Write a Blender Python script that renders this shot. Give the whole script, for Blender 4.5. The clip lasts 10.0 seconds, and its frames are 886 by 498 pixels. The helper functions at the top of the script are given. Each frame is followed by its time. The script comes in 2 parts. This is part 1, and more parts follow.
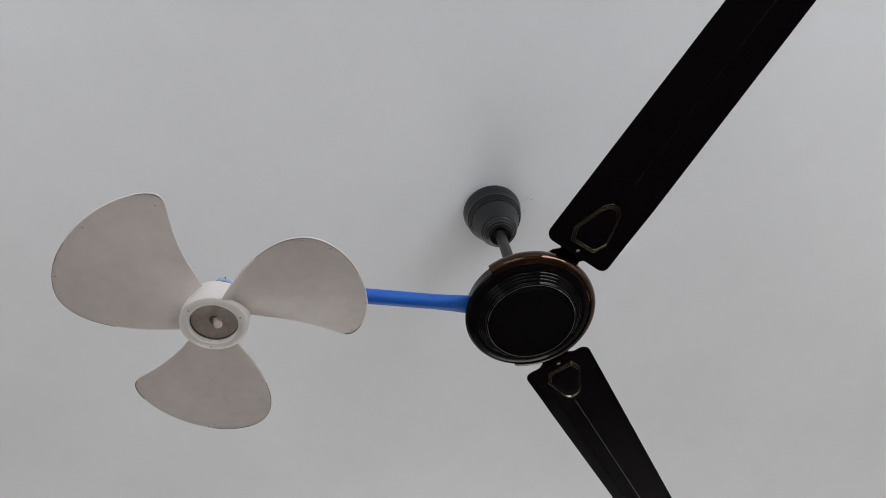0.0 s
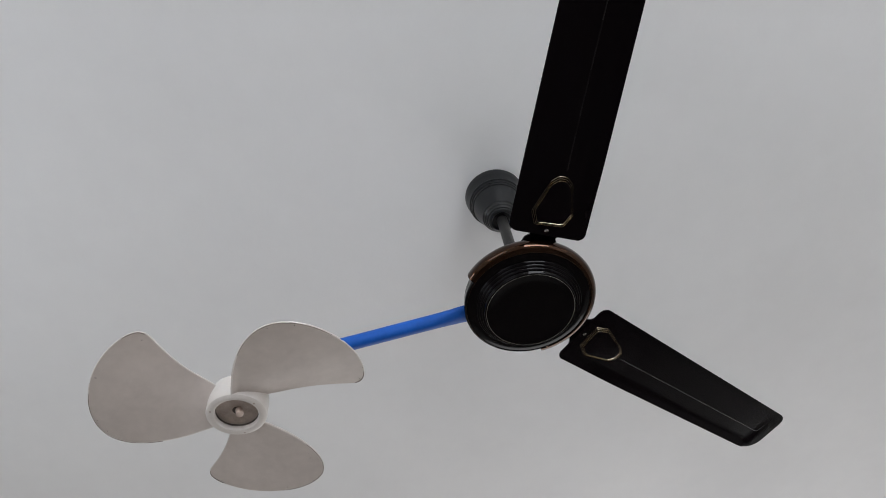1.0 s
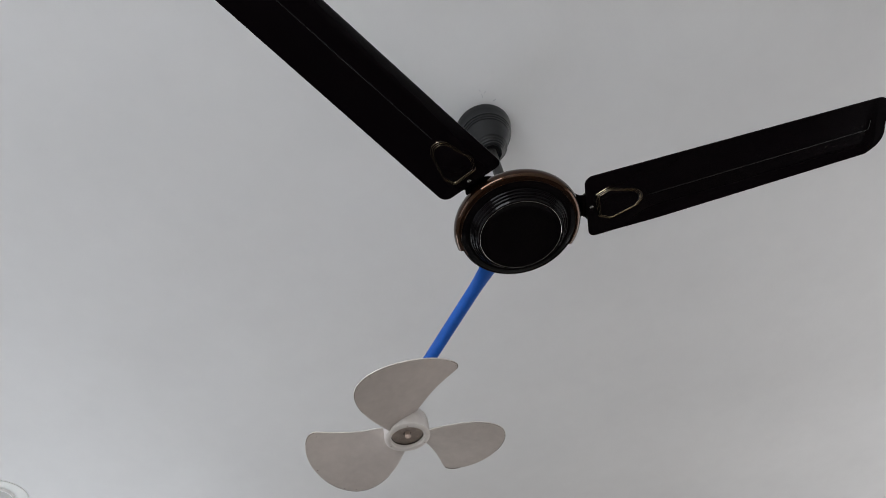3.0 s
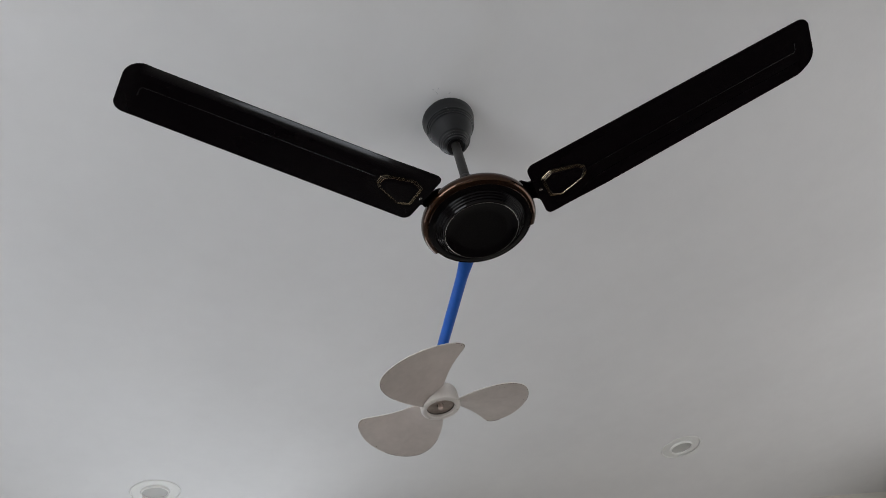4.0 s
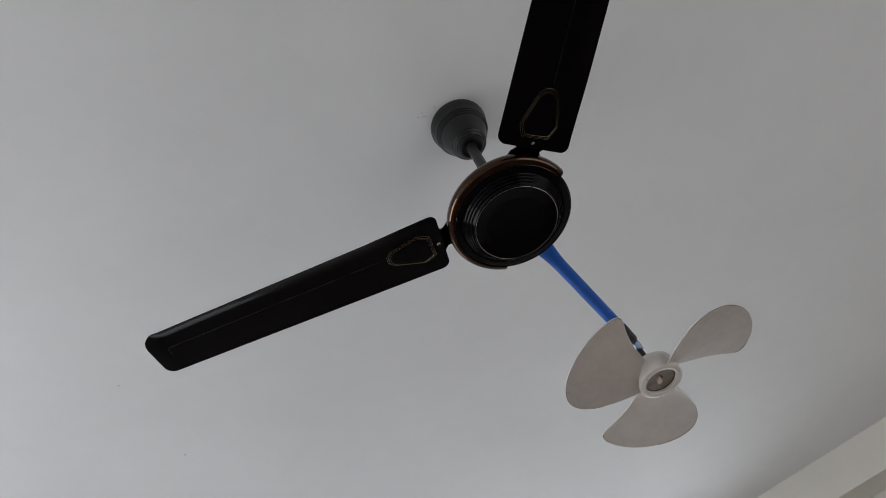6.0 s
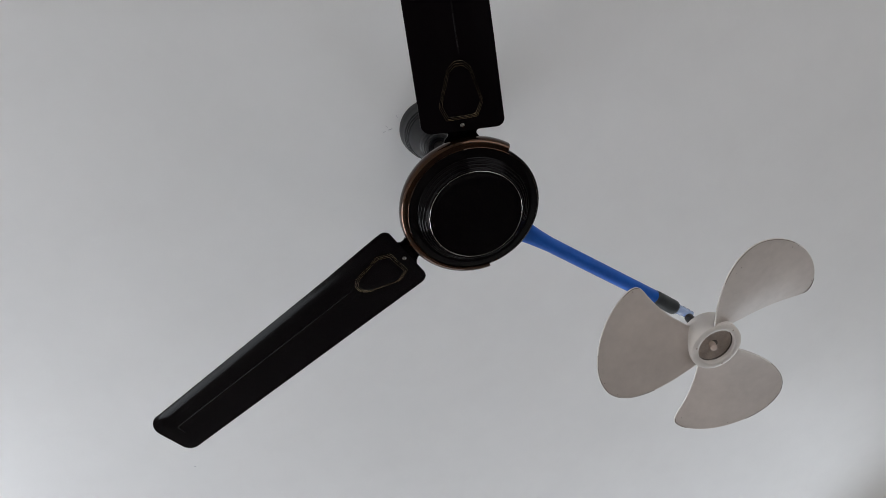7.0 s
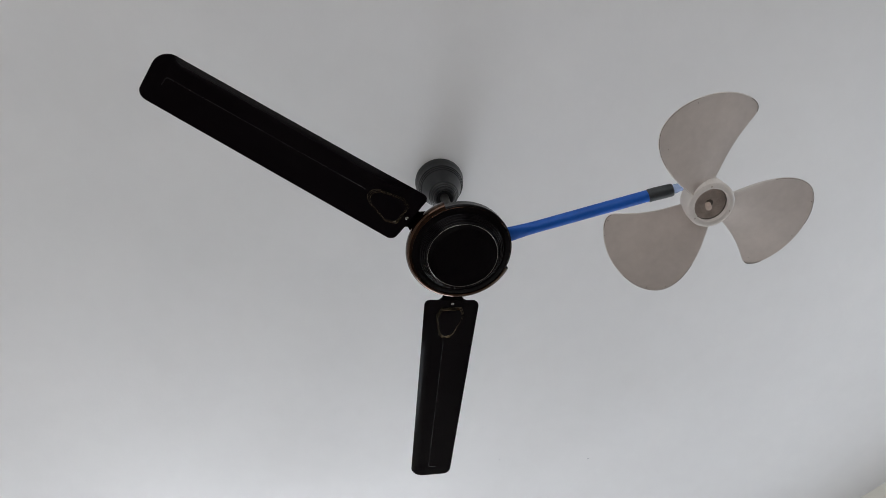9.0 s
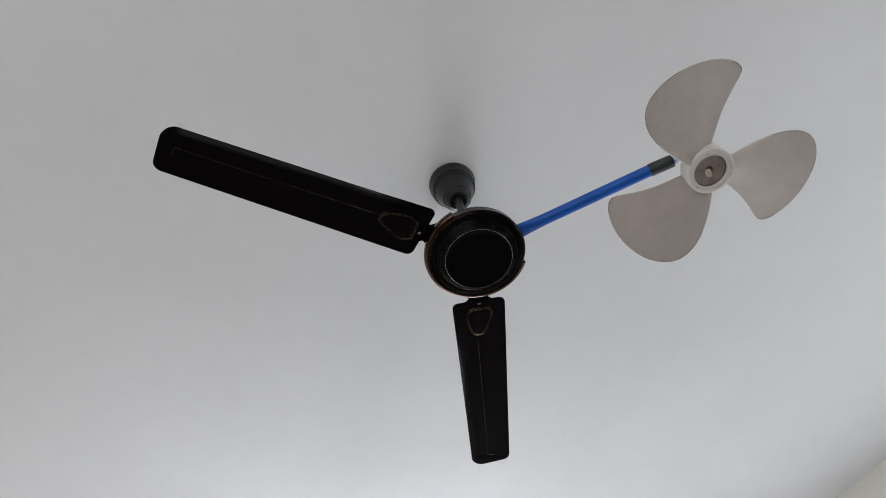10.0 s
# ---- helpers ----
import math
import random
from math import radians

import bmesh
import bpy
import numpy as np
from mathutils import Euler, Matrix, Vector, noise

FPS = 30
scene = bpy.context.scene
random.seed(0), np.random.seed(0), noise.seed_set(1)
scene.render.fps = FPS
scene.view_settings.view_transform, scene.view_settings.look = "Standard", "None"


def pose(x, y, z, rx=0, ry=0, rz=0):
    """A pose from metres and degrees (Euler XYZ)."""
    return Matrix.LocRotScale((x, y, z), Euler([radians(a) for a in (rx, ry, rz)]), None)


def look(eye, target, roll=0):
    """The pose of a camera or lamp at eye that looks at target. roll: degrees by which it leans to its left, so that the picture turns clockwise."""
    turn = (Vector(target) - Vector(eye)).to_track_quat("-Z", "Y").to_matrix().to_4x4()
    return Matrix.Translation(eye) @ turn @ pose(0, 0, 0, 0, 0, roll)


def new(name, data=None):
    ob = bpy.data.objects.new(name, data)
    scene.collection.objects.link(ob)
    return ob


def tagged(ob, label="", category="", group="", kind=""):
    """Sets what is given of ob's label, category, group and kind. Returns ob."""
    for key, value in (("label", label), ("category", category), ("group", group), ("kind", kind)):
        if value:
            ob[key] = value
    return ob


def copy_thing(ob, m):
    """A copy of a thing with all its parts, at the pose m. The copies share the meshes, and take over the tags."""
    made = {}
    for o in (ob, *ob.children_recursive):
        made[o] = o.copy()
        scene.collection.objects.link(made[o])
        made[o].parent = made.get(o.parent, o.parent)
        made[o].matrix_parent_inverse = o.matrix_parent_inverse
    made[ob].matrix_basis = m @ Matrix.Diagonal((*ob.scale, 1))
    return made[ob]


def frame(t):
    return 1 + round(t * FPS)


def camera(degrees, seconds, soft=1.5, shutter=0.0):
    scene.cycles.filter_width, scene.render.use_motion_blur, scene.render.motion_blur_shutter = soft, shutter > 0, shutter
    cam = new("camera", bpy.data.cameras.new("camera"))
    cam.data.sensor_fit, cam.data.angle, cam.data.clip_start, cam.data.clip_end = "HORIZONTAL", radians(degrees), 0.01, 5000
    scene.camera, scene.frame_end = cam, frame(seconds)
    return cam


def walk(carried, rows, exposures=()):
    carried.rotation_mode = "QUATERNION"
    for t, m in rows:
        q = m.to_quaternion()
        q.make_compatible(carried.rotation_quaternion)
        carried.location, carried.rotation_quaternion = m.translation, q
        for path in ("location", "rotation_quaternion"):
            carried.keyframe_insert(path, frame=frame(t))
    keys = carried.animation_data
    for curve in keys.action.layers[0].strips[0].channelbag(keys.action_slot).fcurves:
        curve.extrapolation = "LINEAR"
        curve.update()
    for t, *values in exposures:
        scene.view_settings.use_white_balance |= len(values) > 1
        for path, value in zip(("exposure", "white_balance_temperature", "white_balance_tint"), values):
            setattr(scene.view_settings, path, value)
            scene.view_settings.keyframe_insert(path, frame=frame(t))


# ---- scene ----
cam = camera(66.43, 10.0, soft=0.65)
walk(cam, [
    (0, pose(0.3761, -0.5277, 1.6699, 148.764, 6.127, 54.908)),
    (0.5, pose(0.4891, -0.4301, 1.6784, 147.757, 5.225, 67.326)),
    (1, pose(0.5765, -0.3146, 1.6888, 146.396, 5.266, 79.092)),
    (1.5, pose(0.6284, -0.1861, 1.6925, 145.355, 6.224, 91.593)),
    (1.7, pose(0.6380, -0.1346, 1.6916, 144.799, 6.706, 97.001)),
    (2, pose(0.6425, -0.0518, 1.6874, 145.260, 7.379, 105.462)),
    (2.5, pose(0.6432, 0.0911, 1.6591, 144.857, 7.052, 117.909)),
    (3, pose(0.6492, 0.2368, 1.6211, 141.431, 7.176, 129.394)),
    (3.2, pose(0.6413, 0.2924, 1.6172, 139.150, 7.509, 132.576)),
    (4.3, pose(0.6314, 0.6223, 1.6019, 135.093, 9.968, 150.486)),
    (4.5, pose(0.5958, 0.6632, 1.6079, 134.709, 10.228, 154.578)),
    (5, pose(0.4576, 0.7121, 1.6201, 135.719, 12.612, 166.917)),
    (5.5, pose(0.2964, 0.7014, 1.6301, 138.953, 13.077, 179.388)),
    (5.7, pose(0.2324, 0.6810, 1.6347, 140.995, 13.453, -173.515)),
    (6.8, pose(-0.0170, 0.5091, 1.6567, 149.230, 12.655, -149.871)),
    (7, pose(-0.0665, 0.4752, 1.6480, 149.738, 11.678, -145.661)),
    (7.5, pose(-0.2073, 0.3946, 1.5938, 152.014, 6.680, -132.143)),
    (8, pose(-0.3513, 0.3440, 1.5017, 152.492, 5.638, -118.203)),
    (8.5, pose(-0.4742, 0.3044, 1.4322, 152.981, 6.941, -108.383)),
    (9, pose(-0.5848, 0.2711, 1.3821, 150.829, 7.489, -98.889)),
    (9.5, pose(-0.6467, 0.2356, 1.3616, 150.102, 8.538, -92.255)),
    (10, pose(-0.6766, 0.1959, 1.3554, 149.928, 7.829, -87.904)),
], exposures=[(0.0, -0.01, 6500, 10), (1.5, -0.01, 6500, 10), (2.5, -0.05, 6500, 10), (3.0, -0.15, 6510, 10), (3.2, -0.19, 6520, 10), (4.3, -0.37, 6580, 9.8),
              (5.0, -0.50, 6600, 9.7), (5.7, -0.54, 6590, 9.7), (6.8, -0.20, 6520, 10), (7.5, -0.13, 6510, 10), (10.0, -0.08, 6510, 10)])

# ---- heights and room plan ----
HUB = 2.45            # underside of the motor
CEIL = HUB + 0.354    # ceiling
WALL_T = 0.2
# wall: name, azimuth it stands at, distance from the fan's axis, added window (offset, width, sill, head) or None
WALLS = [("wall_south", -114, 2.0, (0.6, 0.8, 1.75, 2.42)), ("wall_corner", -50, 1.92, (0.0, 0.95, 1.65, 2.38)),
         ("wall_east", -24, 2.2, (1.4, 1.8, 1.75, 2.72)), ("wall_north", 66, 2.4, (-1.4, 1.4, 1.1, 2.3)),
         ("wall_west", 156, 2.7, (-0.2, 3.0, 1.0, 2.25))]

# ---- sky and fill light from added windows ----
world = bpy.data.worlds.new("sky")
scene.world = world
world.use_nodes = True
wn = world.node_tree
sky = wn.nodes.new("ShaderNodeTexSky")
sky.sky_type = "NISHITA"
sky.sun_disc = False
sky.sun_elevation = radians(48)
sky.sun_rotation = radians(110)
wn.links.new(sky.outputs[0], wn.nodes["Background"].inputs[0])
wn.nodes["Background"].inputs[1].default_value = 0.1


def rad_dir(az):
    return Vector((math.cos(radians(az)), math.sin(radians(az)), 0))


# watts and colour of the fill lamp set in each added, unseen window
FILL_LIGHT = {"wall_south": (11, (0.86, 0.925, 1.0)), "wall_corner": (6, (0.86, 0.925, 1.0)), "wall_east": (60, (0.895, 0.94, 1.0)),
            "wall_north": (5, (1.0, 0.975, 0.94)), "wall_west": (36, (0.965, 0.965, 0.97))}
# Unseen fill lamps, placed and tuned for the ceiling's brightness.
for wname, az, dist, win in WALLS:
    if win:
        off, wide, sill, head = win
        n, side = rad_dir(az), rad_dir(az + 90)
        watts, tone = FILL_LIGHT[wname]
        lamp = bpy.data.lights.new("window_fill", "AREA")
        lamp.shape, lamp.size, lamp.size_y, lamp.energy, lamp.color = "RECTANGLE", wide, head - sill, watts, tone
        ob = new("window_fill", lamp)
        eye = n * (dist + (0.2 if wname == "wall_south" else 0.1)) + side * off + Vector((0, 0, (sill + head) / 2))
        ob.matrix_world = look(eye, eye - n + Vector((0, 0, 0.12)))


# ---- materials ----
def material(name, color, rough=0.5, metal=0.0, spots=0.0, scale=20.0, bump=0.0, bump_scale=200.0, coat=0.0, spec=0.5, coat_rough=0.12):
    """A surface with stains at one scale and fine relief at another."""
    m = bpy.data.materials.new(name)
    m.use_nodes = True
    nt, b = m.node_tree, m.node_tree.nodes["Principled BSDF"]
    b.inputs["Base Color"].default_value = (*color, 1)
    b.inputs["Roughness"].default_value = rough
    b.inputs["Metallic"].default_value = metal
    b.inputs["Coat Weight"].default_value = coat
    b.inputs["Coat Roughness"].default_value = coat_rough
    b.inputs["Specular IOR Level"].default_value = spec
    co = nt.nodes.new("ShaderNodeTexCoord")
    if spots:
        big, fine, mix, ramp = (nt.nodes.new(k) for k in ("ShaderNodeTexNoise", "ShaderNodeTexNoise", "ShaderNodeMix", "ShaderNodeMapRange"))
        big.inputs["Scale"].default_value, big.inputs["Detail"].default_value = scale, 6
        fine.inputs["Scale"].default_value, fine.inputs["Detail"].default_value = scale * 9, 3
        nt.links.new(co.outputs["Object"], big.inputs["Vector"])
        nt.links.new(co.outputs["Object"], fine.inputs["Vector"])
        add = nt.nodes.new("ShaderNodeMath")
        add.operation = "MULTIPLY_ADD"
        add.inputs[1].default_value = 0.35
        nt.links.new(fine.outputs["Fac"], add.inputs[0])
        nt.links.new(big.outputs["Fac"], add.inputs[2])
        ramp.inputs["From Min"].default_value, ramp.inputs["From Max"].default_value = 0.45, 0.95
        nt.links.new(add.outputs[0], ramp.inputs["Value"])
        mix.data_type = "RGBA"
        mix.inputs[6].default_value = (*[c * (1 - spots) for c in color], 1)
        mix.inputs[7].default_value = (*[min(1, c * (1 + spots * 0.5)) for c in color], 1)
        nt.links.new(ramp.outputs[0], mix.inputs[0])
        nt.links.new(mix.outputs[2], b.inputs["Base Color"])
        rr = nt.nodes.new("ShaderNodeMapRange")
        rr.inputs["To Min"].default_value, rr.inputs["To Max"].default_value = min(1, rough * 1.25), rough * 0.8
        nt.links.new(ramp.outputs[0], rr.inputs["Value"])
        nt.links.new(rr.outputs[0], b.inputs["Roughness"])
    if bump:
        n2, bp = nt.nodes.new("ShaderNodeTexNoise"), nt.nodes.new("ShaderNodeBump")
        n2.inputs["Scale"].default_value, n2.inputs["Detail"].default_value = bump_scale, 4
        bp.inputs["Strength"].default_value, bp.inputs["Distance"].default_value = bump, 0.002
        nt.links.new(co.outputs["Object"], n2.inputs["Vector"])
        nt.links.new(n2.outputs["Fac"], bp.inputs["Height"])
        nt.links.new(bp.outputs[0], b.inputs["Normal"])
    return m


CEILING_PAINT = material("ceiling_paint", (0.745, 0.745, 0.757), 0.75, spots=0.04, scale=2.2, bump=0.12, bump_scale=90)
WALL_PAINT = material("wall_paint", (0.69, 0.665, 0.62), 0.7, spots=0.05, scale=1.7, bump=0.12, bump_scale=80)
TILE = material("floor_tile", (0.15, 0.125, 0.105), 0.4, spots=0.12, scale=3)
BLADE_PAINT = material("blade_enamel", (0.0030, 0.0019, 0.0027), 0.17, spots=0.15, scale=3, bump=0.006, bump_scale=14, spec=0.075)
MOTOR_PAINT = material("motor_enamel", (0.0024, 0.0018, 0.0023), 0.12, spots=0.15, scale=20, spec=0.115)
# Blade enamel made lighter and shinier, so the pressed line reads as a glint.
CREASE = material("glint_enamel", (0.005, 0.004, 0.0045), 0.26, spots=0.4, scale=30, spec=0.14)
COPPER = material("copper_trim", (0.040, 0.0155, 0.0055), 0.09, metal=0.92, spots=0.3, scale=12, coat=0.4, coat_rough=0.03)
SILVER = material("silver_line", (0.24, 0.235, 0.23), 0.22, metal=1.0)
GOLD = material("gold_line", (0.42, 0.36, 0.265), 0.18, metal=1.0, spots=0.3, scale=40)
CUP = material("canopy_plastic", (0.0062, 0.0068, 0.0080), 0.33, spots=0.25, scale=18, bump=0.03, bump_scale=120, spec=0.4)
ROD = material("rod_enamel", (0.016, 0.015, 0.014), 0.4, spots=0.4, scale=40)
BLUE = material("blue_pipe", (0.0095, 0.100, 0.46), 0.42, spots=0.22, scale=16, bump=0.04, bump_scale=150, spec=0.28)
TAPE = material("grey_tape", (0.022, 0.027, 0.03), 0.5, spots=0.3, scale=50, bump=0.1, bump_scale=160)
ROTOR = material("rotor_plastic", (0.585, 0.522, 0.490), 0.45, spots=0.15, scale=9, bump=0.03, bump_scale=70)
ROTOR_HUB = material("rotor_hub_plastic", (0.65, 0.61, 0.585), 0.33, spots=0.08, scale=14)
# Recess floor and dimples: browner than the rest of the hub.
RECESS_BROWN = material("rotor_recess", (0.46, 0.39, 0.35), 0.55, spots=0.3, scale=60)
DIRT = material("brown_dirt", (0.24, 0.20, 0.17), 0.6, spots=0.5, scale=90)
STUB = material("shaft_stub_plastic", (0.55, 0.44, 0.39), 0.4, spots=0.1, scale=60)
# Dark brown for painted shade in the hub and for real chips.
SHADE_AND_CHIPS = material("shade_and_chips", (0.10, 0.08, 0.07), 0.6, spots=0.5, scale=90)
LAMP_WHITE = material("downlight_enamel", (0.74, 0.74, 0.73), 0.4, spots=0.05, scale=20)
LENS = material("downlight_lens", (0.45, 0.45, 0.44), 0.35, spots=0.05, scale=20)
PENCIL = material("pencil", (0.47, 0.47, 0.51), 0.8)
FRAME_WHITE = material("added_frame_paint", (0.7, 0.7, 0.68), 0.5, spots=0.05, scale=8)
CLEAR = bpy.data.materials.new("clear_plastic")
CLEAR.use_nodes = True
_b = CLEAR.node_tree.nodes["Principled BSDF"]
_b.inputs["Base Color"].default_value = (0.52, 0.66, 0.95, 1)
_b.inputs["Transmission Weight"].default_value = 0.65
_b.inputs["Roughness"].default_value = 0.12


# ---- mesh helpers ----
def part(name, bm, mat, parent=None, label="", smooth=True):
    """Links a bmesh as one mesh object, under a thing or a part."""
    bmesh.ops.recalc_face_normals(bm, faces=bm.faces)
    me = bpy.data.meshes.new(name)
    bm.to_mesh(me)
    bm.free()
    me.materials.append(mat)
    if smooth:
        me.shade_smooth()
        me.set_sharp_from_angle(angle=radians(38))
    ob = new(name, me)
    if parent:
        ob.parent = parent
    return tagged(ob, label)


def empty(name, m, label, category, group=""):
    ob = new(name)
    ob.empty_display_size = 0.1
    ob.matrix_world = m
    return tagged(ob, label, category, group)


def lathe(profile, steps=72, a0=0.0, a1=360.0, bm=None):
    """Turns (r, z) points about the z axis."""
    bm = bm or bmesh.new()
    full = abs(a1 - a0) >= 359.9
    count = steps if full else steps + 1
    rings = []
    for r, z in profile:
        if r < 1e-6:
            rings.append([bm.verts.new((0, 0, z))] * count)
        else:
            rings.append([bm.verts.new((r * math.cos(a), r * math.sin(a), z))
                          for a in (radians(a0 + (a1 - a0) * i / steps) for i in range(count))])
    for p, q in zip(rings, rings[1:]):
        for i in range(steps):
            j = (i + 1) % count
            vs = []
            for v in (p[i], p[j], q[j], q[i]):
                if v not in vs:
                    vs.append(v)
            if len(vs) > 2:
                bm.faces.new(vs)
    if not full:
        for k in (0, -1):
            bm.faces.new([ring[k] for ring in rings])
    return bm


def box(bm, m, sx, sy, sz, bevel=0.0):
    made = bmesh.ops.create_cube(bm, size=1, matrix=m @ Matrix.Diagonal((sx, sy, sz, 1)))["verts"]
    if bevel:
        edges = list({e for v in made for e in v.link_edges})
        bmesh.ops.bevel(bm, geom=edges, offset=bevel, segments=2, affect="EDGES")


def tube(points, radius, sides=16, flat=None, bm=None, cap=True):
    """A round bar along points; flat(i) gives (sideways, upward) stretch of its section."""
    bm = bm or bmesh.new()
    pts = [Vector(p) for p in points]
    rings = []
    for i, p in enumerate(pts):
        d = (pts[min(i + 1, len(pts) - 1)] - pts[max(i - 1, 0)]).normalized()
        up = Vector((0, 0, 1)) if abs(d.z) < 0.9 else Vector((1, 0, 0))
        sx = d.cross(up).normalized()
        sy = sx.cross(d).normalized()
        fx, fy = flat(i) if flat else (1, 1)
        rings.append([bm.verts.new(p + sx * radius * fx * math.cos(a) + sy * radius * fy * math.sin(a))
                      for a in (2 * math.pi * k / sides for k in range(sides))])
    for p, q in zip(rings, rings[1:]):
        for k in range(sides):
            bm.faces.new((p[k], p[(k + 1) % sides], q[(k + 1) % sides], q[k]))
    if cap:
        bm.faces.new(rings[0])
        bm.faces.new(rings[-1])
    return bm


def loop_tube(points, radius, sides=8):
    """A closed round bar, lying flat, along a ring of points."""
    bm = bmesh.new()
    n = len(points)
    pts = [Vector(p) for p in points]
    rings = []
    for i, p in enumerate(pts):
        d = (pts[(i + 1) % n] - pts[i - 1]).normalized()
        sx = d.cross(Vector((0, 0, 1))).normalized()
        sy = sx.cross(d)
        rings.append([bm.verts.new(p + sx * radius * math.cos(a) + sy * radius * math.sin(a))
                      for a in (2 * math.pi * k / sides for k in range(sides))])
    for i in range(n):
        p, q = rings[i], rings[(i + 1) % n]
        for k in range(sides):
            bm.faces.new((p[k], p[(k + 1) % sides], q[(k + 1) % sides], q[k]))
    return bm


# ---- room ----
def corner(a, b):
    """Where two walls' inner faces meet."""
    na, nb = rad_dir(a[1]), rad_dir(b[1])
    det = na.x * nb.y - na.y * nb.x
    return Vector(((a[2] * nb.y - b[2] * na.y) / det, (na.x * b[2] - nb.x * a[2]) / det, 0))


def wall_mesh(a0, a1, holes, depth=WALL_T):
    """A wall from side place a0 to a1 (metres along it), x along the wall, y outwards, with openings (x0, x1, z0, z1)."""
    bm = bmesh.new()
    xs = sorted({a0, a1, *[h[0] for h in holes], *[h[1] for h in holes]})
    zs = sorted({0.0, CEIL, *[h[2] for h in holes], *[h[3] for h in holes]})
    for x0, x1 in zip(xs, xs[1:]):
        for z0, z1 in zip(zs, zs[1:]):
            mx, mz = (x0 + x1) / 2, (z0 + z1) / 2
            if not any(h[0] < mx < h[1] and h[2] < mz < h[3] for h in holes):
                box(bm, pose(mx, depth / 2, mz), x1 - x0, depth, z1 - z0)
    bmesh.ops.remove_doubles(bm, verts=bm.verts, dist=1e-5)
    inner = [f for f in bm.faces if sum(1 for g in bm.faces if g is not f and (g.calc_center_median() - f.calc_center_median()).length < 1e-5)]
    bmesh.ops.delete(bm, geom=inner, context="FACES")
    return bm


for i, w in enumerate(WALLS):
    wname, az, dist, win = w
    side = rad_dir(az + 90)
    a0, a1 = corner(WALLS[i - 1], w).dot(side), corner(w, WALLS[(i + 1) % len(WALLS)]).dot(side)
    # x runs along the wall, y outwards
    place = Matrix.Translation(rad_dir(az) * dist) @ Matrix(((side.x, rad_dir(az).x, 0, 0), (side.y, rad_dir(az).y, 0, 0), (0, 0, 1, 0), (0, 0, 0, 1)))
    holes = []
    depth = WALL_T
    if win:
        off, wide, sill, head = win
        holes = [(off - wide / 2, off + wide / 2, sill, head)]
    if wname == "wall_south":
        # two shallow niches below a plain band
        top = CEIL - 0.143
        back_holes = holes
        holes = [(-2.35, -0.955, 0.0, top), (-0.65, 0.1, 0.0, top)] + holes
        depth = 0.14
    ob = part(wname, wall_mesh(a0, a1, holes, depth), WALL_PAINT, None, "off-white painted plaster wall" + (" with shallow recesses" if wname == "wall_south" else ""), smooth=False)
    ob.matrix_world = place
    tagged(ob, category="wall", kind="structure")
    if wname == "wall_south":
        bm = wall_mesh(a0 - 0.15, a1 + 0.15, back_holes, 0.16)
        bmesh.ops.translate(bm, verts=bm.verts, vec=(0, 0.145, 0))
        back = part("wall_south_back", bm, WALL_PAINT, None, "off-white plaster at the back of the recesses", smooth=False)
        back.matrix_world = place
        tagged(back, category="wall", kind="structure")
    # Added window, out of view, that houses the fill lamp.
    if win:
        off, wide, sill, head = win
        wnd = empty("added_window_1" if wname == "wall_corner" else "added_window_2" if wname == "wall_east" else "added_window_3" if wname == "wall_north" else "added_window_4" if wname == "wall_west" else "added_window_5",
                    place @ pose(off, 0.24 if wname == "wall_south" else 0.14, 0), "added plain white window frame round a fill lamp", "window")
        tagged(wnd, kind="structure")
        for nm, cx, cz, sx, sz in (("added_frame", 0, sill + 0.02, wide, 0.04), ("added_frame", 0, head - 0.02, wide, 0.04),
                                   ("added_frame", -wide / 2 + 0.02, (sill + head) / 2, 0.04, head - sill - 0.08),
                                   ("added_frame", wide / 2 - 0.02, (sill + head) / 2, 0.04, head - sill - 0.08),
                                   ("added_mullion", 0, (sill + head) / 2, 0.03, head - sill - 0.08)):
            bm = bmesh.new()
            box(bm, pose(cx, 0, cz), sx, 0.05, sz, 0.004)
            part(nm, bm, FRAME_WHITE, wnd)

# floor and ceiling slabs
for nm, z, mat, label in (("floor", -0.1, TILE, "beige stone tile floor"), ("ceiling", CEIL + 0.1, CEILING_PAINT, "plain white painted plaster ceiling")):
    bm = bmesh.new()
    box(bm, pose(0, 0, z), 9.0, 9.0, 0.2)
    ob = part(nm, bm, mat, None, label, smooth=False)
    tagged(ob, category=nm, kind="structure")

# pencil strokes and specks on the plaster beside the canopy
bm = bmesh.new()
for r, az, turn, length in ((0.071, 36, 20, 0.008), (0.078, 40, 75, 0.005), (0.064, 58, 100, 0.006), (0.082, 33, 10, 0.004)):
    d = rad_dir(az) * r
    box(bm, pose(d.x, d.y, CEIL - 0.0006, 0, 0, turn), length, 0.0008, 0.0008)
for r, az, size in ((1.05, -34.6, 0.006), (0.93, -20, 0.004)):
    d = rad_dir(az) * r
    box(bm, pose(d.x, d.y, CEIL - 0.0006, 0, 0, 60), size, 0.002, 0.0008)
tagged(part("plaster_marks", bm, PENCIL, None, "faint pencil strokes on the white ceiling", smooth=False), category="marks", kind="stuff")


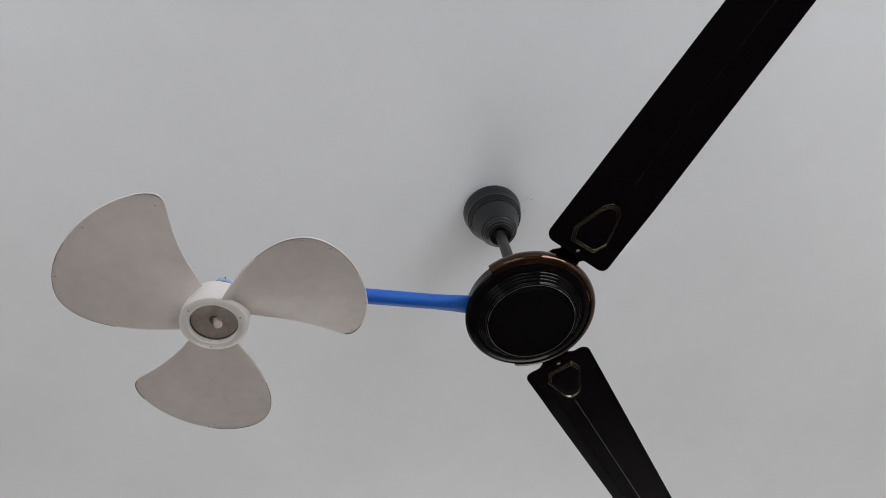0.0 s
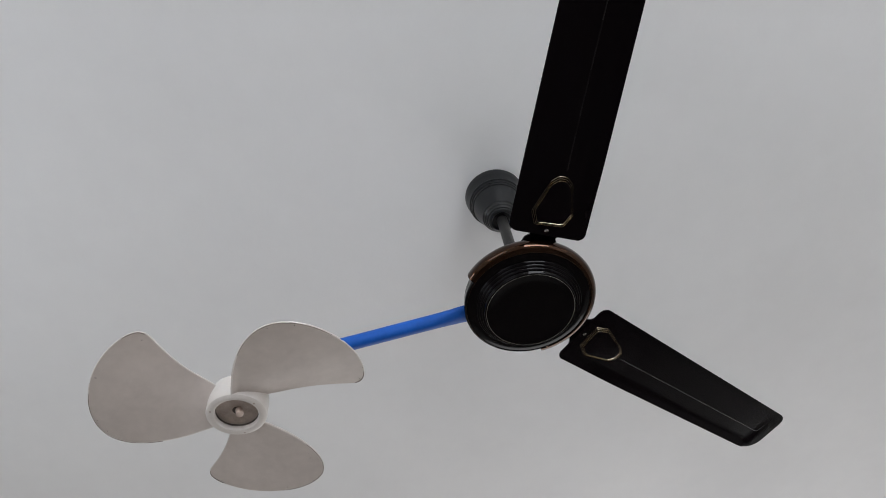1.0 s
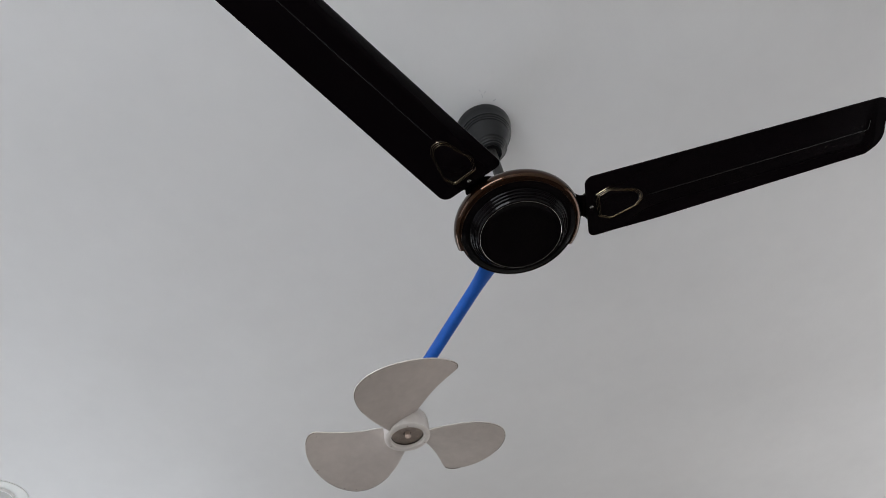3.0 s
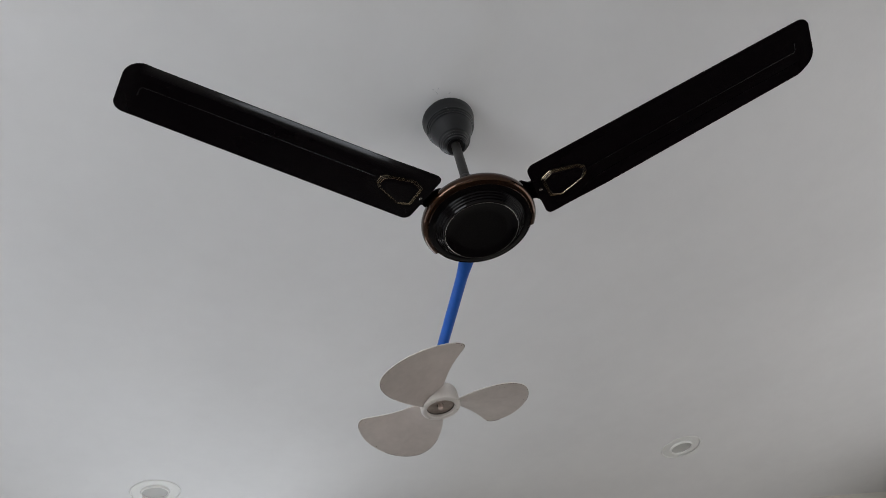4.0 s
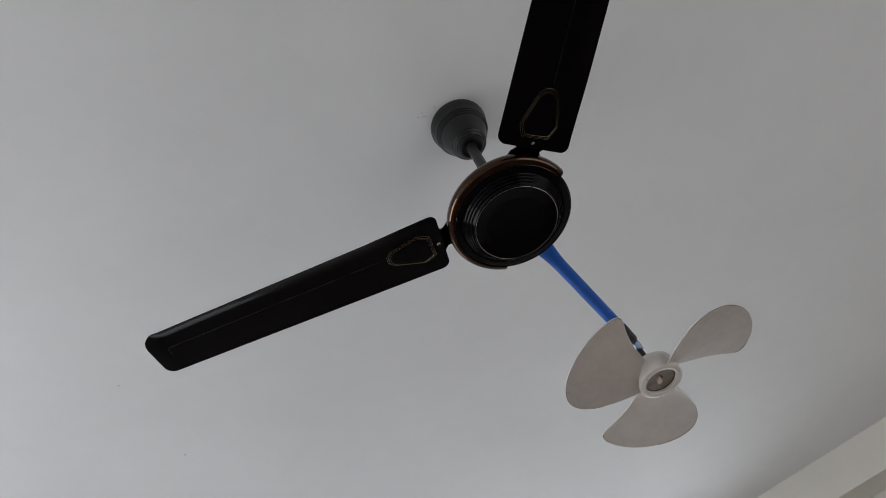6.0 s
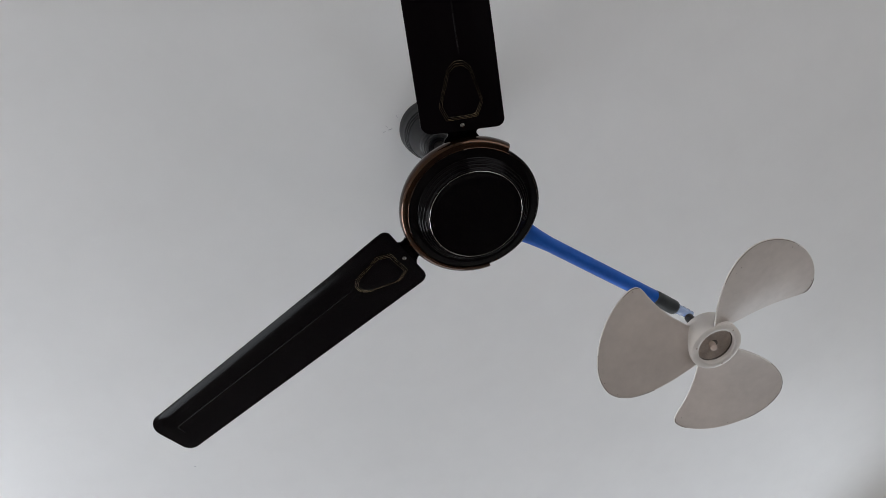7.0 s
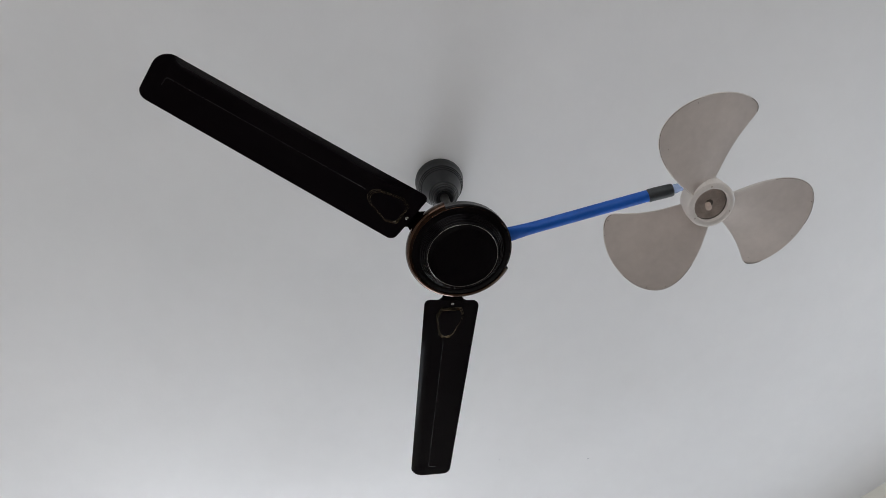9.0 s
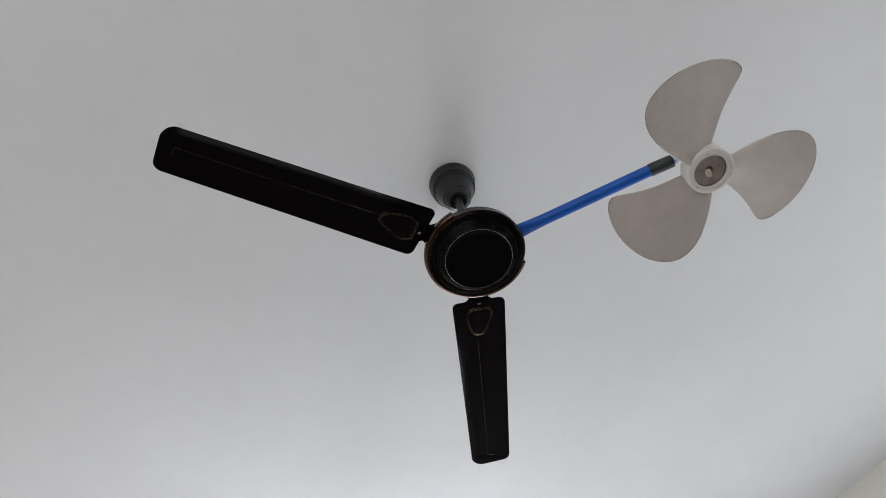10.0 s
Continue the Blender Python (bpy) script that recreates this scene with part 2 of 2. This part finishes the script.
# ---- recessed downlights ----
def downlight(m):
    ob = empty("downlight", m, "round white recessed downlight, switched off, in the ceiling", "downlight", "ceiling downlights")
    part("rim", lathe([(0.047, -0.0008), (0.058, -0.0012), (0.070, -0.0010), (0.0745, -0.0003)]), LAMP_WHITE, ob)
    part("outer_ring", lathe([(0.0762, -0.0003), (0.0772, -0.0030), (0.0790, -0.0034), (0.0806, -0.0026), (0.0815, -0.0003)]), LAMP_WHITE, ob)
    part("inner_ring", lathe([(0.040, 0.004), (0.0405, -0.0060), (0.0425, -0.0085), (0.0450, -0.0075), (0.0470, -0.0008)]), LAMP_WHITE, ob)
    part("diffuser", lathe([(0, -0.003), (0.03, -0.003), (0.041, -0.0025)]), LENS, ob, "grey-white frosted lens")
    return ob


lamp_a = downlight(pose(*(rad_dir(-155) * 1.9).xy, CEIL))
lamp_b = copy_thing(lamp_a, pose(*(rad_dir(-89) * 1.69).xy, CEIL))

# ---- ceiling fan ----
fan = empty("ceiling_fan", pose(0, 0, HUB), "black-brown ceiling fan with copper trim ring and two long blades", "ceiling fan")

# canopy cup against the ceiling, with its ridges
TOP = 0.354
cup = [(0.0, TOP - 0.002), (0.0535, TOP - 0.001), (0.0552, TOP - 0.004), (0.0552, TOP - 0.007), (0.0530, TOP - 0.018), (0.0500, TOP - 0.029)]
for k in range(3):
    z = TOP - 0.030 - k * 0.0055
    cup += [(0.0500 - k * 0.0021, z), (0.0507 - k * 0.0021, z - 0.0012), (0.0503 - k * 0.0021, z - 0.0030), (0.0484 - k * 0.0021, z - 0.0040)]
cup += [(0.0395, TOP - 0.060), (0.0330, TOP - 0.077)]
for k in range(3):
    z = TOP - 0.079 - k * 0.0055
    cup += [(0.0325 - k * 0.0030, z), (0.0333 - k * 0.0030, z - 0.0012), (0.0326 - k * 0.0030, z - 0.0030), (0.0306 - k * 0.0030, z - 0.0040)]
cup += [(0.0235, TOP - 0.097), (0.0195, TOP - 0.099), (0.016, TOP - 0.094), (0.0, TOP - 0.093)]
part("canopy", lathe(cup), CUP, fan, "dark grey plastic canopy cup with ridges")
part("down_rod", lathe([(0, TOP - 0.09), (0.0095, TOP - 0.09), (0.0095, 0.10), (0, 0.10)], 32), ROD, fan, "dark enamelled steel rod")
part("coupler", lathe([(0.0095, 0.155), (0.0125, 0.150), (0.0135, 0.118), (0.024, 0.112), (0.026, 0.104), (0.026, 0.094), (0, 0.094)], 40), ROD, fan)

# motor: dished underside with stepped rings, lip, upper bell
prof = [(0, 0.0035), (0.045, 0.003), (0.060, 0.0022), (0.0638, 0.0012), (0.0675, 0.0012)]
for k in range(4):
    r, z = 0.0682 + k * 0.0034, 0.0026 + k * 0.0034
    prof += [(r, z - 0.0006), (r + 0.0004, z + 0.0018), (r + 0.0012, z + 0.0026), (r + 0.0028, z + 0.0023)]
prof += [(0.0835, 0.0150), (0.0880, 0.0163), (0.0925, 0.0172), (0.0945, 0.0178), (0.0957, 0.0188), (0.0962, 0.0205), (0.0955, 0.026), (0.0940, 0.030),
         (0.0940, 0.0385), (0.0925, 0.0430), (0.0860, 0.0500), (0.070, 0.064), (0.050, 0.080), (0.030, 0.090), (0, 0.092)]
motor = part("motor_housing", lathe(prof, 96), MOTOR_PAINT, fan)
part("silver_ring", lathe([(0.0651, 0.0014), (0.0652, 0.0005), (0.0655, 0.0002), (0.0658, 0.0005), (0.0659, 0.0014)], 96), SILVER, motor, "thin bright ring round the cover plate")
part("lip_line", lathe([(0.0924, 0.0174), (0.0925, 0.0165), (0.0928, 0.0163), (0.0931, 0.0166), (0.0932, 0.0176)], 96), COPPER, motor)
# copper band, open on the side of the arm
band = [(0.0936, 0.0174), (0.0938, 0.0164), (0.0965, 0.0166), (0.0995, 0.0178), (0.1020, 0.0203), (0.1036, 0.0240), (0.1040, 0.0285), (0.1030, 0.0340),
        (0.1005, 0.0378), (0.0960, 0.0392), (0.0950, 0.0382), (0.0995, 0.0358), (0.1015, 0.0320), (0.1022, 0.0285), (0.1018, 0.0245), (0.1002, 0.0212),
        (0.0980, 0.0192), (0.0966, 0.0184), (0.0950, 0.0177)]
bm = lathe(band + [band[0]], 72, -72, 153)
bmesh.ops.remove_doubles(bm, verts=bm.verts, dist=1e-6)
part("trim_ring", bm, COPPER, fan, "glossy copper-brown trim band with cut ends")


# ---- the two long blades ----
def blade_edges(u):
    """Side limits of the blade at the share u of its length, before its corners are rounded."""
    return -0.0585 - 0.0195 * u, 0.0528 - 0.0390 * u


def ease(x):
    x = min(1, max(0, x))
    return x * x * (3 - 2 * x)


def blade_z(u, s):
    """Height of the underside: pitched, rising to the tip, with the edge turned down."""
    lo, hi = 0.0331 + 0.0131 * u, 0.0225 + 0.0164 * u
    z = lo + (hi - lo) * s
    fade = ease((u - 0.04) / 0.22) * min(1, max(0, (0.965 - u) / 0.03))
    z += fade * (0.0030 * s - 0.0062 * max(0.0, (s - 0.79) / 0.21) ** 1.7)  # edge turned down
    return z


R_IN, R_OUT = 0.1145, 0.6055


def blade_mesh(thick=0.0016):
    bm = bmesh.new()
    nu, ns = 96, 48
    us = [0.5 - 0.5 * math.cos(math.pi * i / nu) for i in range(nu + 1)]
    length = R_OUT - R_IN
    rows = []
    for u in us:
        a, b = blade_edges(u)
        x = R_IN + u * length
        trims = []
        for rin, rtip in ((0.014, 0.016), (0.012, 0.030)):
            d0, d1 = u * length, (1 - u) * length
            t = 0.0
            if d0 < rin:
                t = rin - math.sqrt(max(0, rin ** 2 - (rin - d0) ** 2))
            if d1 < rtip:
                t = rtip - math.sqrt(max(0, rtip ** 2 - (rtip - d1) ** 2))
            trims.append(t)
        lo, hi = a + trims[0], b - trims[1]
        low, high = [], []
        for j in range(ns + 1):
            v = lo + (hi - lo) * j / ns
            s = (v - a) / (b - a)
            xx = x + 0.004 * (s - 0.5) * u
            z = blade_z(u, s)
            low.append(bm.verts.new((xx, v, z)))
            high.append(bm.verts.new((xx, v, z + thick)))
        rows.append((low, high))
    for (l0, h0), (l1, h1) in zip(rows, rows[1:]):
        for j in range(ns):
            bm.faces.new((l0[j], l0[j + 1], l1[j + 1], l1[j]))
            bm.faces.new((h0[j], h1[j], h1[j + 1], h0[j + 1]))
        for j in (0, ns):
            bm.faces.new((l0[j], l1[j], h1[j], h0[j]))
    for l, h in (rows[0], rows[-1]):
        for j in range(ns):
            bm.faces.new((l[j], h[j], h[j + 1], l[j + 1]))
    return bm


MEDAL = [(0.207, -0.009), (0.207, 0.003), (0.198, 0.0125), (0.152, 0.0255), (0.132, 0.0165), (0.130, -0.0250), (0.150, -0.0335), (0.198, -0.0185)]


def medal_loop(shrink, drop):
    """The medallion's outline, drawn in by a share, with softly rounded corners, lying on the blade."""
    cx, cv = 0.166, -0.004
    pts = [Vector((cx + (r - cx) * shrink, cv + (v - cv) * shrink)) for r, v in MEDAL]
    out = []
    for i, p in enumerate(pts):
        a, c = pts[i - 1], pts[(i + 1) % len(pts)]
        for t in (0.0, 0.25, 0.5, 0.75, 1.0):
            q0, q1 = p + (a - p).normalized() * 0.003 * shrink, p + (c - p).normalized() * 0.003 * shrink
            q = q0.lerp(p, t).lerp(p.lerp(q1, t), t)
            out.append(q)
    res = []
    for q in out:
        u = (q.x - R_IN) / (R_OUT - R_IN)
        lo, hi = blade_edges(u)
        res.append(Vector((q.x, q.y, blade_z(u, (q.y - lo) / (hi - lo)) - drop)))
    return res


def medal_strip(loops):
    """A band between successive outlines, open at its inner and outer edge."""
    bm = bmesh.new()
    rings = [[bm.verts.new(p) for p in medal_loop(s, d)] for s, d in loops]
    n = len(rings[0])
    for p, q in zip(rings, rings[1:]):
        for i in range(n):
            bm.faces.new((p[i], p[(i + 1) % n], q[(i + 1) % n], q[i]))
    return bm


def medal_plate():
    bm = medal_strip([(1.0, -0.0003), (1.0, 0.0004), (0.970, 0.0012), (0.935, 0.0012), (0.905, 0.0022), (0.870, 0.0022), (0.840, 0.0032), (0.78, 0.0034), (0.4, 0.0034), (0.05, 0.0034)])
    rim = [e for e in bm.edges if e.is_boundary]
    bmesh.ops.holes_fill(bm, edges=rim, sides=0)
    return bm


def crease_mesh():
    """The pressed line of the blade's panel: along it, round a corner and a little way across near the tip."""
    track = [(0.205 + 0.735 * i / 60, 0.575 - 0.01 * i / 60) for i in range(61)]
    track += [(0.943, 0.555), (0.9455, 0.53), (0.946, 0.49), (0.946, 0.44), (0.946, 0.39)]
    pts = []
    for u, s in track:
        lo, hi = blade_edges(u)
        pts.append((R_IN + u * (R_OUT - R_IN), lo + (hi - lo) * s, blade_z(u, s)))
    return tube(pts, 0.0009, 8, lambda i: (1.0, 0.42))


def neck_mesh():
    """The iron between motor and blade, waisted, with spread feet."""
    bm = bmesh.new()
    rows = []
    for r, w0, w1 in ((0.088, -0.030, 0.026), (0.099, -0.027, 0.020), (0.104, -0.0235, 0.0165), (0.108, -0.0225, 0.0155), (0.112, -0.0240, 0.0170), (0.1150, -0.028, 0.021), (0.117, -0.033, 0.026), (0.128, -0.030, 0.024), (0.15, -0.022, 0.016)):
        u = max(0, (r - R_IN) / (R_OUT - R_IN))
        lo, hi = blade_edges(u)
        rise = 0.012 * min(1, max(0, (0.117 - r) / 0.016))
        z0, z1 = (blade_z(u, (w - lo) / (hi - lo)) + 0.0017 + rise for w in (w0, w1))
        rows.append([bm.verts.new(p) for p in ((r, w0, z0), (r, w1, z1), (r, w1, z1 + 0.003), (r, w0, z0 + 0.003))])
    for p, q in zip(rows, rows[1:]):
        for k in range(4):
            bm.faces.new((p[k], p[(k + 1) % 4], q[(k + 1) % 4], q[k]))
    bm.faces.new(rows[0])
    bm.faces.new(rows[-1])
    return bm


def root_mark_mesh(r, v):
    u = max(0, (r - R_IN) / (R_OUT - R_IN))
    lo, hi = blade_edges(u)
    z = blade_z(u, (v - lo) / (hi - lo))
    bm = lathe([(0.0, -0.0022), (0.0006, -0.0014), (0.0018, -0.0018), (0.0030, -0.0010), (0.0033, 0.002)], 16)
    bmesh.ops.translate(bm, verts=bm.verts, vec=(r, v, z))
    return bm


def fan_blade(az):
    blade = part("blade", blade_mesh(), BLADE_PAINT, fan, "long black-brown enamelled fan blade")
    blade.matrix_parent_inverse = Matrix()
    blade.matrix_basis = pose(0, 0, 0, 0, 0, az)
    part("blade_iron", neck_mesh(), MOTOR_PAINT, blade)
    part("pressed_line", crease_mesh(), CREASE, blade, "fine pressed line along the panel")
    part("medallion", medal_plate(), BLADE_PAINT, blade, "raised black medallion")
    for s0, d0, s1, d1 in ((1.004, 0.0003, 0.970, 0.0010), (0.939, 0.0011, 0.905, 0.0020), (0.874, 0.0021, 0.840, 0.0030)):
        part("gold_line", medal_strip([(s0, d0), (s0 - 0.014, d1 + 0.0007), (s1 + 0.014, d1 + 0.0007), (s1 + 0.003, d1)]), GOLD, blade, "thin gold line")
    # Bright metal disc stands in for a small whitish mark at the root.
    part("root_mark", root_mark_mesh(0.1225, -0.0045), SILVER, blade, "small bright disc in place of a whitish mark")


fan_blade(0.0)
fan_blade(119.1)

# ---- blue pipe in place of the third blade ----
ARM_AZ = 246.3
arm_dir = rad_dir(ARM_AZ)


def along(r, z):
    return arm_dir * r + Vector((0, 0, z))


stations = [0.090, 0.095, 0.102, 0.112, 0.128, 0.146, 0.19, 0.25, 0.31, 0.368]
flat_at = [(1.38, 0.50), (1.38, 0.52), (1.34, 0.58), (1.24, 0.72), (1.1, 0.9), (1, 1), (1, 1), (1, 1), (1, 1), (1, 1)]
arm = part("blue_pipe", tube([along(r, 0.030 - 0.010 * (r - 0.08) / 0.29) for r in stations], 0.0112, 24, lambda i: flat_at[i]), BLUE, fan, "blue plastic pipe pinched flat at the motor")
part("tape_sleeve", tube([along(r, 0.0195 - 0.10 * max(0, r - 0.37)) for r in (0.361, 0.363, 0.376, 0.395, 0.406, 0.408)], 0.0124, 24, lambda i: ((0.9, 0.9), (1, 1), (1, 1), (0.99, 0.99), (0.97, 0.97), (0.85, 0.85))[i]), TAPE, arm, "dark grey tape sleeve")
tip = part("clear_tip", tube([along(r, z) for r, z in ((0.407, 0.0165), (0.414, 0.0170), (0.420, 0.0180), (0.426, 0.0178), (0.431, 0.0190), (0.437, 0.0187), (0.443, 0.0200), (0.449, 0.0196), (0.452, 0.0200))],
                             0.0090, 18, lambda i: ((1, 1), (1, 1), (0.86, 0.95), (0.98, 0.82), (0.78, 0.9), (0.92, 0.72), (0.74, 0.8), (0.78, 0.6), (0.4, 0.35))[i]),
           CLEAR, arm, "crumpled clear bluish plastic tip")
part("prong", tube([along(0.4415, 0.024), along(0.442, 0.030), along(0.4425, 0.036)], 0.0009, 8), BLUE, tip, "thin blue prong")

# ---- plastic rotor of a table fan at the end of the pipe ----
HX, HY = -0.1748, -0.4043
rotor = empty("table_fan_rotor", pose(HX, HY, HUB - 0.0005, 1.46, 1.41, 0), "off-white plastic table fan rotor with three worn blades", "fan rotor")
hub_prof = [(0.030, -0.0600), (0.0300, -0.0705), (0.0315, -0.0730), (0.0345, -0.0741), (0.0387, -0.0737), (0.0415, -0.0718), (0.0424, -0.0690),
            (0.0424, -0.057), (0.0421, -0.041), (0.0400, -0.0335), (0.034, -0.0305), (0.0, -0.0300)]
hub = part("hub", lathe(hub_prof, 72), ROTOR_HUB, rotor)
part("recess", lathe([(0.0, -0.0630), (0.012, -0.0630), (0.026, -0.0625), (0.0302, -0.0635)], 60), RECESS_BROWN, hub, "brown recess floor")
# Dark ring paints the shade where the recess floor meets its wall.
part("recess_rim", lathe([(0.0299, -0.0634), (0.0290, -0.0640), (0.0294, -0.0655), (0.0301, -0.0665)], 60), SHADE_AND_CHIPS, hub, "dark line for the shade inside the recess edge")
# Solid dark dome, its colour standing in for the shade in the shaft hole.
peg = lathe([(0.0072, -0.0628), (0.0066, -0.0640), (0.0050, -0.0648), (0.0, -0.0648)], 24)
part("shaft_hole_shade", peg, SHADE_AND_CHIPS, hub)
part("shaft_stub", tube([(0.002, 0.002, -0.0625), (0.0035, 0.0035, -0.069), (0.0045, 0.0045, -0.0745), (0.0047, 0.0047, -0.0755)], 0.0052, 16, lambda i: (1, 1) if i < 3 else (0.7, 0.7)), STUB, hub, "pinkish shaft stub")
for k in range(3):
    a = radians(40 + 120 * k)
    bm = lathe([(0.0, -0.0746), (0.0012, -0.0745), (0.0018, -0.0735)], 12)
    bmesh.ops.translate(bm, verts=bm.verts, vec=(0.036 * math.cos(a), 0.036 * math.sin(a), 0))
    part("dimple", bm, RECESS_BROWN, hub)
part("spindle", lathe([(0, -0.032), (0.0075, -0.032), (0.0075, 0.012), (0.0, 0.012)], 20), ROD, rotor)


# plan of a rotor blade: radius and angle (degrees) along its trailing and its leading edge, from hub to rim
TRAIL = [(0.0380, -7.0), (0.0593, -6.8), (0.0841, -6.8), (0.1088, -5.6), (0.1335, -3.8), (0.1563, -2.0), (0.1680, -1.6), (0.1775, -3.0), (0.1845, -7.0), (0.1895, -13.5), (0.1932, -22.0), (0.1950, -32.0)]
LEAD = [(0.0380, -86.3), (0.0593, -82.8), (0.0841, -80.0), (0.1088, -77.0), (0.1335, -73.6), (0.1540, -69.9), (0.1680, -66.3), (0.1790, -62.2), (0.1865, -57.2), (0.1915, -51.0), (0.1942, -44.0), (0.1950, -34.0)]


def edge_at(keys, k):
    """A smooth curve through the keys at the share k."""
    x = k * (len(keys) - 1)
    i = min(int(x), len(keys) - 2)
    t = x - i
    p = [keys[min(max(i + d, 0), len(keys) - 1)] for d in (-1, 0, 1, 2)]
    return [0.5 * (2 * p[1][c] + (p[2][c] - p[0][c]) * t + (2 * p[0][c] - 5 * p[1][c] + 4 * p[2][c] - p[3][c]) * t * t
                   + (3 * p[1][c] - p[0][c] - 3 * p[2][c] + p[3][c]) * t ** 3) for c in (0, 1)]


def leaf_point(r, deg):
    full, out = deg / -75.0, (r - 0.04) / 0.157
    z = -0.0401 - (0.0280 + 0.0061 * out) * full - 0.004 * math.sin(math.pi * min(1, max(0, full))) - 0.003 * out
    return Vector((r * math.cos(radians(deg)), r * math.sin(radians(deg)), z))


def rotor_blade_mesh(thick=0.0020):
    bm = bmesh.new()
    nk, na = 66, 30
    rows = []
    for i in range(nk + 1):
        (r0, a0), (r1, a1) = edge_at(TRAIL, i / nk), edge_at(LEAD, i / nk)
        low, high = [], []
        for j in range(na + 1):
            w = j / na
            p = leaf_point(r0 + (r1 - r0) * w, a0 + (a1 - a0) * w)
            low.append(bm.verts.new(p))
            high.append(bm.verts.new(p + Vector((0, 0, thick))))
        rows.append((low, high))
    for (l0, h0), (l1, h1) in zip(rows, rows[1:]):
        for j in range(na):
            bm.faces.new((l0[j], l0[j + 1], l1[j + 1], l1[j]))
            bm.faces.new((h0[j], h1[j], h1[j + 1], h0[j + 1]))
        for j in (0, na):
            bm.faces.new((l0[j], l1[j], h1[j], h0[j]))
    for l, h in (rows[0], rows[-1]):
        for j in range(na):
            bm.faces.new((l[j], h[j], h[j + 1], l[j + 1]))
    return bm


def rim_bead(radius, keys, k0, k1, lift):
    return tube([leaf_point(*edge_at(keys, k0 + (k1 - k0) * i / 40)) + Vector((0, 0, lift)) for i in range(41)], radius, 8)


def specks(seed, count):
    """Small dark chips and dirt spots on the underside of a rotor blade."""
    rng = random.Random(seed)
    bm = bmesh.new()
    for _ in range(count):
        k, w = rng.uniform(0.3, 0.97), rng.choice((rng.uniform(0.02, 0.98), rng.uniform(0.9, 0.985), rng.uniform(0.015, 0.06)))
        (r0, a0), (r1, a1) = edge_at(TRAIL, k), edge_at(LEAD, k)
        p = leaf_point(r0 + (r1 - r0) * w, a0 + (a1 - a0) * w)
        size = rng.uniform(0.0004, 0.0009)
        bmesh.ops.create_icosphere(bm, subdivisions=1, radius=1, matrix=Matrix.Translation(p) @ pose(0, 0, 0, 0, 0, rng.uniform(0, 180)) @ Matrix.Diagonal((size * rng.uniform(1, 2.2), size, 0.0003, 1)))
    return bm


for az in (-164.9, -44.9, 75.1):
    b = part("rotor_blade", rotor_blade_mesh(), ROTOR, rotor)
    b.matrix_basis = pose(0, 0, 0, 0, 0, az)
    # Raised rims in a paler plastic, which paints in the highlight along the edge.
    part("rim_bead", rim_bead(0.0013, LEAD, 0.02, 1.0, 0.0011), ROTOR_HUB, b, "moulded rim, paler to carry the edge highlight")
    part("rim_bead", rim_bead(0.0012, TRAIL, 0.02, 1.0, 0.0011), ROTOR_HUB, b, "moulded rim, paler to carry the edge highlight")
    part("dirt_line", rim_bead(0.0005, TRAIL, 0.55, 0.76, -0.0003), DIRT, b, "dark dirt along the worn tip")
    part("dirt_line", rim_bead(0.0004, LEAD, 0.30, 0.95, -0.0004), DIRT, b, "brown dirt along the rim")
    tagged(part("specks", specks(int(az) + 400, 7), SHADE_AND_CHIPS, b, "small dark chips"), kind="stuff")
